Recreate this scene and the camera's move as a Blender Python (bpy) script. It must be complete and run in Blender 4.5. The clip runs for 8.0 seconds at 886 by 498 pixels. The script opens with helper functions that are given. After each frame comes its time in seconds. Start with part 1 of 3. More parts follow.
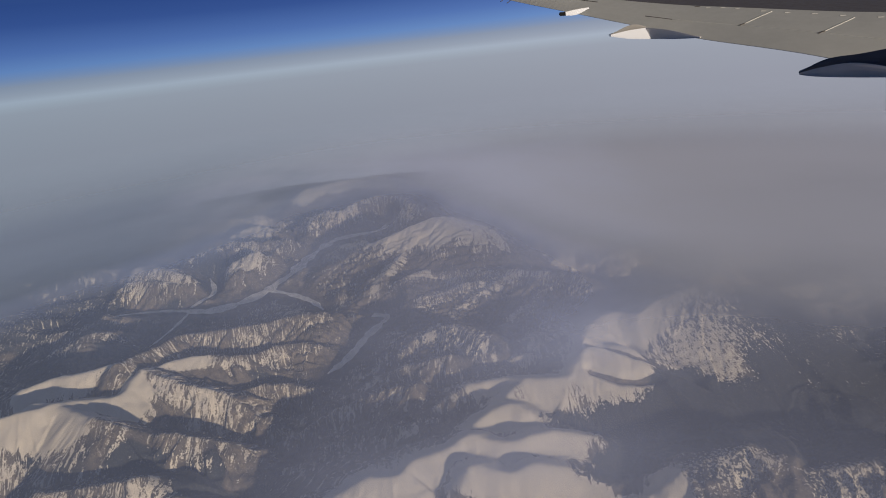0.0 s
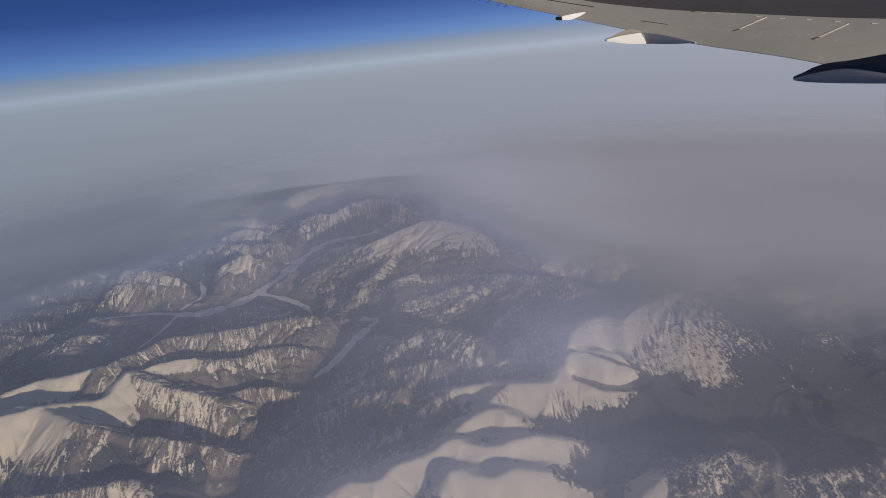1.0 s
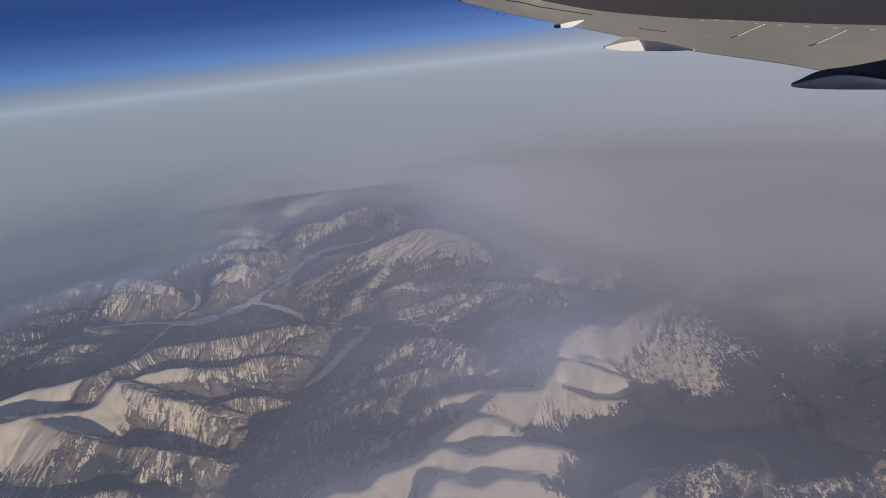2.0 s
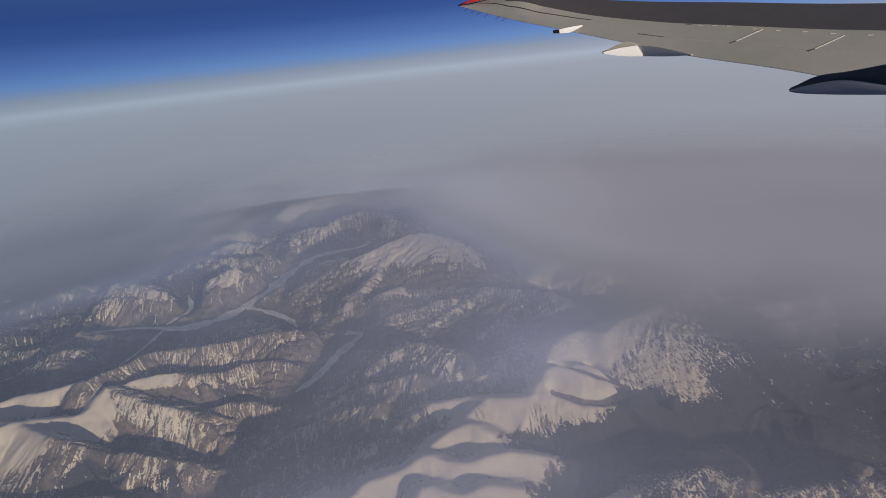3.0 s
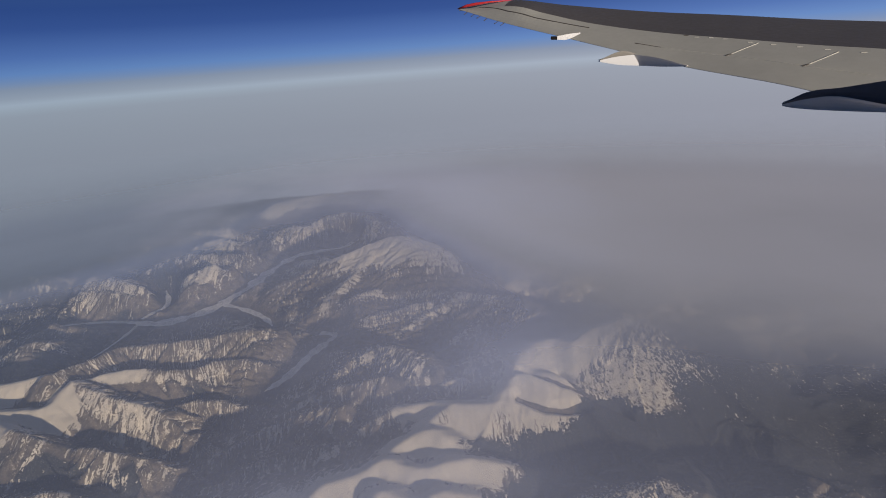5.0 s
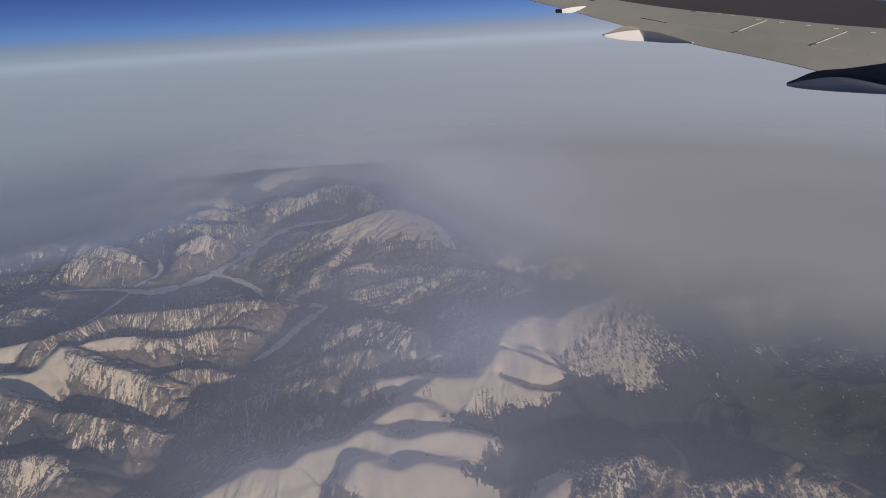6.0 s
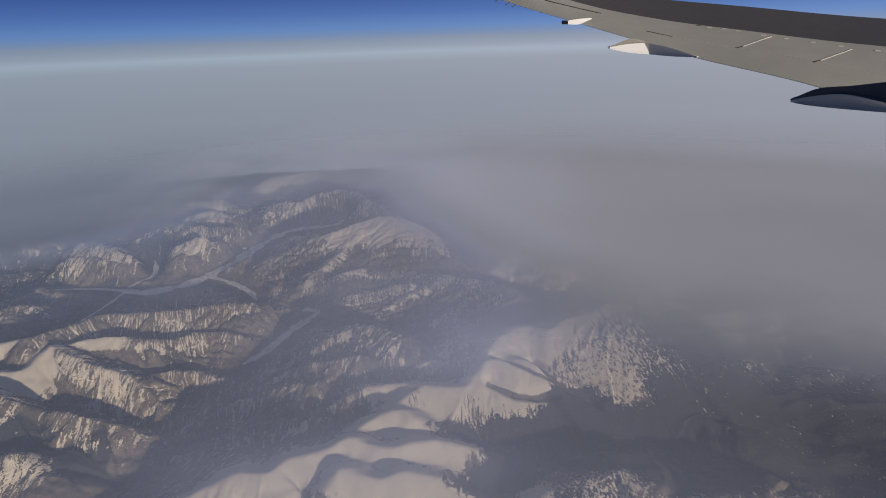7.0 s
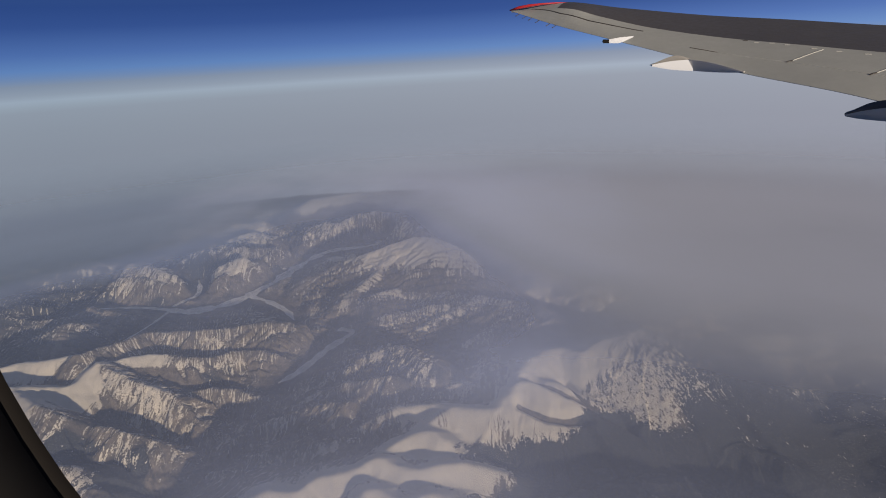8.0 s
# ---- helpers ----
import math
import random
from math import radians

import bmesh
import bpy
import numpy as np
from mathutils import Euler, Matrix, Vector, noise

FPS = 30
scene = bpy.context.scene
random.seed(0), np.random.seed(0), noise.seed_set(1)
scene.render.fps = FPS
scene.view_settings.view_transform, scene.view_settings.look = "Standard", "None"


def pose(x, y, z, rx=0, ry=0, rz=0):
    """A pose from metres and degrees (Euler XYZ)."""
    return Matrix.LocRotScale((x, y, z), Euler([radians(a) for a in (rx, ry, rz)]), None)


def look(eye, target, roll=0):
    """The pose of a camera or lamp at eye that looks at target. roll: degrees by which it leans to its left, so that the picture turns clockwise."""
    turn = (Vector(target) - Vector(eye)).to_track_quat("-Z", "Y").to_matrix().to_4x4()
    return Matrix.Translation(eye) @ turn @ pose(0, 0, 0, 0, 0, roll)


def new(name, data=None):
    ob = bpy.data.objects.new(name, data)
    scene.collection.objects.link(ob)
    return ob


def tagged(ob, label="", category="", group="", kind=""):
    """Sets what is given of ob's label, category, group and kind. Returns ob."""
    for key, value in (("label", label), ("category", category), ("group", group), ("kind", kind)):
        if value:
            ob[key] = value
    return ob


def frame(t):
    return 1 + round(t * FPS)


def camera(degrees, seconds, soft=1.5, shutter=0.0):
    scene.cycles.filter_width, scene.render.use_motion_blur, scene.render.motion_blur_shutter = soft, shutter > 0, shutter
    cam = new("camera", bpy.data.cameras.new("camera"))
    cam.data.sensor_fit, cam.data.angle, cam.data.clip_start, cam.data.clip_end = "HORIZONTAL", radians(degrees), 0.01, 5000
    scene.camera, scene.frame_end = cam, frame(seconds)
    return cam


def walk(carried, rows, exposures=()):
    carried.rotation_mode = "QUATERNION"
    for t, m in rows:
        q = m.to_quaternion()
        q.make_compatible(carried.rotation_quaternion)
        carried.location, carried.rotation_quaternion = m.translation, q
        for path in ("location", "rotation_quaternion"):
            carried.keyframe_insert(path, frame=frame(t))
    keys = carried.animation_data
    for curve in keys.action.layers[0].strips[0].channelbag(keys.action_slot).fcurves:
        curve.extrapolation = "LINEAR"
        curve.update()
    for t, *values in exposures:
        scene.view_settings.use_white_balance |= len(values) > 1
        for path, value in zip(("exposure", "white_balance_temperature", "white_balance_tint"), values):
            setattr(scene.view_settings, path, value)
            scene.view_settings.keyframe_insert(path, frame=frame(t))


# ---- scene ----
# A flight over snowy mountains, seen past the wing, heading east (+x) and looking north (+y).
# The land is about 1 : 25, so that it lies within the reach of the lens.
cam = camera(74.59, 8.0, soft=1.0)
EYE_Z = 339.8
PATH = [
    (0.0, pose(0.00, 0, EYE_Z, 70.081, 6.141, -1.972)),
    (0.5, pose(6.25, 0, EYE_Z, 70.113, 6.076, -2.140)),
    (1.0, pose(12.50, 0, EYE_Z, 70.365, 5.823, -2.086)),
    (1.5, pose(18.75, 0, EYE_Z, 70.730, 5.973, -2.050)),
    (3.0, pose(37.50, 0, EYE_Z, 71.523, 6.074, -1.837)),
    (3.5, pose(43.75, 0, EYE_Z, 71.580, 5.893, -1.846)),
    (4.0, pose(50.00, 0, EYE_Z, 71.484, 5.751, -1.897)),
    (4.5, pose(56.25, 0, EYE_Z, 71.556, 4.202, -1.682)),
    (5.8, pose(72.50, 0, EYE_Z, 71.971, 4.238, -1.656)),
    (6.0, pose(75.00, 0, EYE_Z, 69.224, 3.078, -1.243)),
    (6.5, pose(81.25, 0, EYE_Z, 68.837, 1.721, -0.637)),
    (7.0, pose(87.50, 0, EYE_Z, 69.990, 1.875, -0.468)),
    (7.5, pose(93.75, 0, EYE_Z, 70.721, 2.560, 0.629)),
    (8.0, pose(100.00, 0, EYE_Z, 72.149, 3.312, 3.504)),
]
walk(cam, PATH)

# ---------------------------------------------------------------- light
SUN_AZ, SUN_EL = radians(147), radians(8.6)     # azimuth from north, clockwise
sun_dir = Vector((math.sin(SUN_AZ) * math.cos(SUN_EL), math.cos(SUN_AZ) * math.cos(SUN_EL), math.sin(SUN_EL)))
sun_data = bpy.data.lights.new("sun", "SUN")
sun_data.energy, sun_data.angle, sun_data.color = 3.7, radians(0.6), (1.0, 0.81, 0.60)
sun = new("sun", sun_data)
sun.matrix_world = look((0, 0, 900), Vector((0, 0, 900)) - sun_dir)
scene.view_settings.exposure = 0.5

world = bpy.data.worlds.new("sky")
scene.world = world
world.use_nodes = True
wt = world.node_tree
wt.nodes.clear()
w_out = wt.nodes.new("ShaderNodeOutputWorld")
w_bg = wt.nodes.new("ShaderNodeBackground")
w_sky = wt.nodes.new("ShaderNodeTexSky")
w_sky.sky_type, w_sky.sun_disc = "NISHITA", False
w_sky.sun_elevation, w_sky.sun_rotation, w_sky.altitude = SUN_EL, SUN_AZ, 10000
w_gain = wt.nodes.new("ShaderNodeVectorMath")
w_gain.operation = "SCALE"
w_gain.inputs["Scale"].default_value = 0.05
w_geo = wt.nodes.new("ShaderNodeTexCoord")
w_sep = wt.nodes.new("ShaderNodeSeparateXYZ")
w_range = wt.nodes.new("ShaderNodeMapRange")
w_range.inputs["From Min"].default_value, w_range.inputs["From Max"].default_value = -0.5, 0.5
w_ramp = wt.nodes.new("ShaderNodeValToRGB")


def stops(ramp, rows):
    el = ramp.color_ramp.elements
    while len(el) > 1:
        el.remove(el[-1])
    for i, (p, c) in enumerate(rows):
        e = el[0] if i == 0 else el.new(p)
        e.position, e.color = p, (*c, 1)


# the hazy distance, its bright upper rim and the deepening blue over it, by the sine of the elevation
stops(w_ramp, [(z + 0.5, c) for z, c in (
    (-0.5, (0.198, 0.201, 0.234)), (-0.22, (0.190, 0.195, 0.229)), (-0.10, (0.196, 0.202, 0.237)), (-0.06, (0.208, 0.217, 0.253)), (-0.035, (0.219, 0.231, 0.270)), (-0.027, (0.236, 0.256, 0.298)), (-0.020, (0.258, 0.284, 0.336)),
    (-0.012, (0.218, 0.238, 0.288)), (0.000, (0.178, 0.202, 0.262)), (0.009, (0.128, 0.180, 0.300)), (0.019, (0.094, 0.166, 0.338)), (0.04, (0.060, 0.113, 0.283)),
    (0.075, (0.028, 0.060, 0.191)), (0.12, (0.016, 0.039, 0.141)))])
w_up = wt.nodes.new("ShaderNodeMapRange")
w_up.inputs["From Min"].default_value, w_up.inputs["From Max"].default_value = 0.1, 0.3
w_mix = wt.nodes.new("ShaderNodeMix")
w_mix.data_type = "RGBA"
wt.links.new(w_geo.outputs["Generated"], w_sep.inputs[0])
wt.links.new(w_sep.outputs["Z"], w_range.inputs["Value"])
wt.links.new(w_sep.outputs["Z"], w_up.inputs["Value"])
wt.links.new(w_range.outputs[0], w_ramp.inputs[0])
wt.links.new(w_up.outputs[0], w_mix.inputs["Factor"])
wt.links.new(w_ramp.outputs[0], w_mix.inputs["A"])
wt.links.new(w_sky.outputs[0], w_gain.inputs[0])
wt.links.new(w_gain.outputs[0], w_mix.inputs["B"])
w_east = wt.nodes.new("ShaderNodeMapRange")
w_east.inputs["From Min"].default_value, w_east.inputs["From Max"].default_value = -0.6, 0.5
w_side = wt.nodes.new("ShaderNodeMix")
w_side.data_type = "RGBA"
w_side.inputs["A"].default_value, w_side.inputs["B"].default_value = (0.86, 0.96, 1.0, 1), (1.11, 1.13, 1.15, 1)
w_tone = wt.nodes.new("ShaderNodeVectorMath")
w_tone.operation = "MULTIPLY"
wt.links.new(w_sep.outputs["X"], w_east.inputs["Value"])
wt.links.new(w_east.outputs[0], w_side.inputs["Factor"])
wt.links.new(w_side.outputs["Result"], w_tone.inputs[0])
wt.links.new(w_mix.outputs["Result"], w_tone.inputs[1])
wt.links.new(w_tone.outputs[0], w_bg.inputs["Color"])
wt.links.new(w_bg.outputs[0], w_out.inputs[0])


# ---------------------------------------------------------------- materials
class Nodes:
    """A material and short ways to add nodes to it."""

    def __init__(self, name, rough=0.8, metal=0.0):
        self.m = bpy.data.materials.new(name)
        self.m.use_nodes = True
        self.t = self.m.node_tree
        self.b = self.t.nodes["Principled BSDF"]
        self.b.inputs["Roughness"].default_value = rough
        self.b.inputs["Metallic"].default_value = metal
        self.pos = self.add("ShaderNodeNewGeometry").outputs["Position"]

    def add(self, kind, **inputs):
        n = self.t.nodes.new(kind)
        for k, v in inputs.items():
            self.put(n.inputs[k.replace("_", " ")], v)
        return n

    def put(self, socket, v):
        if isinstance(v, bpy.types.NodeSocket):
            self.t.links.new(v, socket)
        else:
            socket.default_value = v

    def noise(self, scale, detail=4.0, rough=0.55, vector=None):
        n = self.add("ShaderNodeTexNoise", Scale=scale, Detail=detail, Roughness=rough)
        self.t.links.new(vector or self.pos, n.inputs["Vector"])
        return n.outputs["Fac"]

    def math(self, op, a, b=0.0, c=0.0):
        n = self.t.nodes.new("ShaderNodeMath")
        n.operation = op
        for i, v in enumerate((a, b, c)):
            self.put(n.inputs[i], v)
        return n.outputs[0]

    def ramp(self, v, a, b, lo=0.0, hi=1.0):
        n = self.add("ShaderNodeMapRange", Value=v, From_Min=a, From_Max=b, To_Min=lo, To_Max=hi)
        n.interpolation_type = "SMOOTHSTEP"
        return n.outputs[0]

    def mix(self, f, a, b):
        n = self.t.nodes.new("ShaderNodeMix")
        n.data_type = "RGBA"
        for k, v in (("Factor", f), ("A", a), ("B", b)):
            if isinstance(v, tuple) and len(v) == 3:
                v = (*v, 1)
            self.put(n.inputs[k], v)
        return n.outputs["Result"]

    def attr(self, name):
        n = self.t.nodes.new("ShaderNodeAttribute")
        n.attribute_name = name
        return n.outputs["Fac"]

    def bump(self, height, strength, distance):
        n = self.add("ShaderNodeBump", Strength=strength, Distance=distance, Height=height)
        self.put(self.b.inputs["Normal"], n.outputs[0])

    def color(self, c):
        self.put(self.b.inputs["Base Color"], (*c, 1) if isinstance(c, tuple) and len(c) == 3 else c)
        return self.m


def land_material():
    k = Nodes("snowy_land", 0.85)
    cover = k.attr("snow")
    # places along and down the faces, so that streaks follow the fall of the ground
    face = k.add("ShaderNodeCombineXYZ", X=k.math("MULTIPLY", k.attr("along"), 0.46), Y=k.math("MULTIPLY", k.attr("down"), 0.07)).outputs[0]
    streak = k.noise(1.0, 4, 0.6, face)
    scrub = k.mix(k.ramp(k.noise(0.12, 5, 0.65), 0.35, 0.68), (0.075, 0.068, 0.060), (0.17, 0.145, 0.118))
    scrub = k.mix(k.ramp(k.noise(0.85, 3, 0.6), 0.56, 0.70), scrub, (0.05, 0.048, 0.046))
    firs = k.mix(k.ramp(k.noise(0.6, 4, 0.6), 0.4, 0.7), (0.014, 0.019, 0.025), (0.044, 0.048, 0.052))
    wood = k.math("ADD", k.attr("forest"), k.math("MULTIPLY", k.math("SUBTRACT", k.noise(0.03, 5, 0.6), 0.5), 1.6))
    woods = k.mix(k.ramp(wood, 0.4, 0.62), scrub, firs)
    patch = k.math("MULTIPLY", k.math("SUBTRACT", k.noise(0.58, 5, 0.66), 0.5), 1.4)
    patch = k.math("MULTIPLY_ADD", k.math("SUBTRACT", streak, 0.5), 2.5, patch)
    patch = k.math("MULTIPLY_ADD", k.math("SUBTRACT", k.noise(0.21, 3, 0.6), 0.5), 0.5, patch)
    patch = k.math("MULTIPLY_ADD", k.math("SUBTRACT", k.noise(0.035, 3), 0.5), 0.7, patch)
    snow = k.ramp(k.math("ADD", cover, patch), 0.47, 0.54)
    white = k.mix(k.noise(0.05, 4), (0.58, 0.535, 0.445), (0.48, 0.455, 0.405))
    k.put(k.b.inputs["Roughness"], k.ramp(snow, 0, 1, 0.95, 0.7))
    k.bump(k.noise(0.45, 6, 0.65), 0.6, k.ramp(snow, 0, 1, 1.3, 0.4))
    return k.color(k.mix(snow, woods, white))


def ice_material():
    k = Nodes("river_ice", 0.4)
    k.bump(k.noise(0.6, 4), 0.2, 0.3)
    return k.color(k.mix(k.ramp(k.noise(0.08, 5), 0.35, 0.65), (0.50, 0.50, 0.50), (0.72, 0.71, 0.69)))


def haze_material(name, share):
    """Thin mist: a sheet that lets most of the light through, and scatters the rest both ways. Thin mist is bluer than
    thick. How bright the haze looks is painted into its tint from west to east.
    """
    k = Nodes(name)
    k.t.nodes.remove(k.b)
    tau = k.math("MULTIPLY", k.attr("mist"), k.ramp(k.noise(0.004, 5, 0.55), 0.25, 0.75, 0.75, 1.25))
    alpha = k.math("SUBTRACT", 1.0, k.math("POWER", 2.71828, k.math("MULTIPLY", tau, -share)))
    alpha = k.math("MULTIPLY", alpha, k.attr("edge"))
    clear = k.t.nodes.new("ShaderNodeBsdfTransparent")
    # fixed normal leaning to the sun, so the sheets stay bright under low light
    sunward = k.add("ShaderNodeCombineXYZ", X=0.16, Y=-0.22, Z=1.0).outputs[0]
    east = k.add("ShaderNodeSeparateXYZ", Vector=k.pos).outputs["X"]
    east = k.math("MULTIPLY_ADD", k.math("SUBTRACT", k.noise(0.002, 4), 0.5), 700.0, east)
    # haze brightness painted by easting: lightest mid-way, darker to west and east
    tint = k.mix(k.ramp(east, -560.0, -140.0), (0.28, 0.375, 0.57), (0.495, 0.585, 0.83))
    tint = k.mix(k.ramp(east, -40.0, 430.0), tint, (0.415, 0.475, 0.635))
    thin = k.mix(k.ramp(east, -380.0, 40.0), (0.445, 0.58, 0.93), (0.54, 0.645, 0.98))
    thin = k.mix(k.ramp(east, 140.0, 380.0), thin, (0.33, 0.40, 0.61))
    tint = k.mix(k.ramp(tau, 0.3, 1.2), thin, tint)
    up = k.add("ShaderNodeBsdfDiffuse", Color=tint, Normal=sunward)
    down = k.add("ShaderNodeBsdfTranslucent", Color=tint, Normal=sunward)
    both = k.add("ShaderNodeMixShader", Fac=0.15)
    k.t.links.new(up.outputs[0], both.inputs[1])
    k.t.links.new(down.outputs[0], both.inputs[2])
    mixed = k.add("ShaderNodeMixShader", Fac=alpha)
    k.t.links.new(clear.outputs[0], mixed.inputs[1])
    k.t.links.new(both.outputs[0], mixed.inputs[2])
    k.t.links.new(mixed.outputs[0], k.t.nodes["Material Output"].inputs["Surface"])
    return k.m


def paint_material(name, c, rough=0.45, spread=0.12, size=0.01, shine=0.5):
    k = Nodes(name, rough)
    k.b.inputs["Specular IOR Level"].default_value = shine
    dark = tuple(v * (1 - spread) for v in c)
    lite = tuple(min(1, v * (1 + spread)) for v in c)
    k.put(k.b.inputs["Roughness"], k.ramp(k.noise(size * 3, 4), 0.3, 0.7, rough - 0.06, rough + 0.08))
    return k.color(k.mix(k.noise(size, 5), dark, lite))


LAND = land_material()
ICE = ice_material()
GREY = paint_material("wing_grey", (0.335, 0.36, 0.37), 0.5)
DARK = paint_material("wing_dark_grey", (0.075, 0.076, 0.09), 0.55)
FAIR = paint_material("fairing_grey", (0.60, 0.59, 0.60), 0.5)
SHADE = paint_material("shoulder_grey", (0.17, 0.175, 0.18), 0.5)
# shade on the pod's upper side, put in as a dark colour
POD_SHADE = paint_material("fairing_shade", (0.07, 0.075, 0.10), 0.5)
WHITE = paint_material("white_paint", (0.52, 0.57, 0.66), 0.5, 0.05)
RED = paint_material("red_paint", (0.38, 0.02, 0.03), 0.5)
BLACK = paint_material("black_rubber", (0.012, 0.012, 0.013), 0.9, shine=0.05)
SEAM = paint_material("seam_sealant", (0.39, 0.41, 0.41), 0.6)
SEAL = paint_material("dark_seal", (0.016, 0.015, 0.015), 0.9, shine=0.05)
GAP = paint_material("dark_gap", (0.05, 0.045, 0.045), 0.7)


# ---------------------------------------------------------------- mesh helpers
def mesh_of(name, verts, faces, material, smooth=False):
    me = bpy.data.meshes.new(name)
    me.from_pydata(verts, [], faces)
    me.materials.append(material)
    if smooth:
        me.polygons.foreach_set("use_smooth", [True] * len(me.polygons))
    me.update()
    return me


def part(name, me, parent, label=""):
    ob = new(name, me)
    ob.parent = parent
    return tagged(ob, label)


def grid_mesh(name, xs, ys, z, material):
    """A sheet over the plan with a height for each crossing of xs and ys."""
    ny, nx = z.shape
    co = np.empty((ny, nx, 3), np.float32)
    co[..., 0], co[..., 1], co[..., 2] = xs[None, :], ys[:, None], z
    i = np.arange(ny * nx, dtype=np.int32).reshape(ny, nx)
    quads = np.stack([i[:-1, :-1], i[:-1, 1:], i[1:, 1:], i[1:, :-1]], -1).reshape(-1, 4)
    me = bpy.data.meshes.new(name)
    me.vertices.add(ny * nx)
    me.vertices.foreach_set("co", co.ravel())
    me.loops.add(quads.size)
    me.loops.foreach_set("vertex_index", quads.ravel())
    me.polygons.add(len(quads))
    me.polygons.foreach_set("loop_start", np.arange(0, quads.size, 4, dtype=np.int32))
    me.polygons.foreach_set("use_smooth", np.ones(len(quads), bool))
    me.update(calc_edges=True)
    me.validate()
    me.materials.append(material)
    return me


def float_attribute(me, name, values):
    a = me.attributes.new(name, "FLOAT", "POINT")
    a.data.foreach_set("value", values.astype(np.float32).ravel())


def value_noise(x, y, seed):
    """Smooth noise from -1 to 1 over the plan, one lump a unit."""
    rng = np.random.RandomState(seed)
    table = rng.rand(256, 256).astype(np.float32) * 2 - 1
    xi, yi = np.floor(x), np.floor(y)
    fx, fy = x - xi, y - yi
    fx, fy = fx * fx * (3 - 2 * fx), fy * fy * (3 - 2 * fy)
    xi, yi = xi.astype(np.int64) & 255, yi.astype(np.int64) & 255
    xj, yj = (xi + 1) & 255, (yi + 1) & 255
    a, b, c, d = table[yi, xi], table[yi, xj], table[yj, xi], table[yj, xj]
    return (a + (b - a) * fx) * (1 - fy) + (c + (d - c) * fx) * fy


def fbm(x, y, seed, octaves=4, ridged=False):
    total, amp, norm = 0.0, 1.0, 0.0
    for o in range(octaves):
        n = value_noise(x * 2 ** o + 17.3 * o, y * 2 ** o + 9.1 * o, seed + o)
        total = total + amp * (1 - 2 * np.abs(n) if ridged else n)
        norm += amp
        amp *= 0.5
    return total / norm


def step(a, b, v):
    t = np.clip((v - a) / (b - a), 0, 1)
    return t * t * (3 - 2 * t)


# ---------------------------------------------------------------- the land
RIDGES = []


def ridge(name, near, far, snow, ribs, belt, line):
    """A crest: its fall to the south and to the north, its snow, its gullies, how far down the snow reaches, and its points (x, y, z)."""
    RIDGES.append((near, far, snow, ribs, belt, np.array(line, float)))


ridge("snow_peak", 0.65, 0.6, 0.95, 0.2, 40, [(-435, 475, 50), (-407, 488, 49), (-389, 499, 46), (-365, 508, 40), (-341, 515, 38), (-337, 535, 42), (-331, 545, 46)])
ridge("snow_face", 0.9, 0.75, 0.52, 1, 44, [(-331, 545, 46), (-307, 538, 38), (-283, 532, 30), (-257, 528, 22), (-229, 517, 10), (-199, 503, -8), (-182, 507, -28)])
ridge("near_spur", 0.85, 1.0, 0.44, 0.5, 40, [(-342, 465, 46), (-317, 455, 42), (-321, 440, 26), (-335, 425, 12)])
ridge("low_crest", 0.75, 1.0, 0.45, 1, 44, [(-298, 465, 17), (-280, 462, 22), (-248, 454, 19), (-224, 456, 10), (-204, 461, -8), (-187, 473, -29)])
ridge("left_bench", 0.75, 0.6, 0.85, 0.2, 30, [(-455, 537, 43), (-431, 553, 44), (-412, 553, 45), (-391, 562, 45), (-375, 570, 45)])
ridge("long_ridge", 0.95, 0.8, 0.36, 1, 40, [(-363, 555, 53), (-348, 590, 45), (-332, 636, 38), (-301, 643, 35), (-270, 650, 33), (-238, 659, 30), (-207, 672, 30), (-175, 681, 28), (-157, 679, 14), (-144, 679, -6)])
ridge("second_top", 0.75, 0.62, 0.9, 0.3, 18, [(-330, 558, 36), (-318, 572, 37), (-301, 584, 34), (-281, 591, 31)])
ridge("second_ridge", 0.9, 0.75, 0.35, 1, 40, [(-281, 591, 31), (-258, 595, 26), (-235, 609, 20), (-205, 631, 14), (-178, 628, 10), (-148, 626, 2), (-131, 620, -9)])
ridge("third_ridge", 0.85, 0.75, 0.34, 1, 34, [(-238, 534, 10), (-227, 550, 7), (-206, 558, 3), (-182, 559, -2), (-152, 559, -8), (-133, 565, -16)])
ridge("cone", 0.95, 0.8, 0.5, 1, 90, [(-525, 801, 8), (-505, 820, 24), (-483, 839, 41), (-455, 833, 40), (-404, 815, 38), (-390, 800, 18)])
ridge("cone_back", 1.0, 0.6, 0.6, 0.8, 30, [(-490, 866, 48), (-468, 862, 54), (-435, 846, 52), (-400, 834, 44)])
ridge("north_crest", 0.6, 0.6, 0.52, 0.6, 24, [(-510, 667, 19), (-475, 662, 36), (-450, 663, 42), (-432, 666, 36), (-402, 667, 19)])
ridge("far_left", 0.8, 0.55, 0.5, 0.6, 26, [(-663, 898, 34), (-628, 903, 50), (-585, 907, 50), (-546, 913, 34)])
ridge("dark_peak", 0.6, 0.6, 0.42, 0.8, 34, [(-417, 924, 42), (-393, 951, 59), (-375, 954, 56), (-327, 944, 48), (-263, 955, 44)])
ridge("river_ridge", 0.7, 0.65, 0.6, 0.8, 30, [(-349, 862, 32), (-327, 872, 42), (-299, 877, 54), (-277, 873, 50), (-252, 893, 20)])
ridge("upper_ridge", 0.6, 0.6, 0.75, 1.0, 34, [(-389, 1034, 40), (-355, 1048, 48), (-316, 1036, 42)])
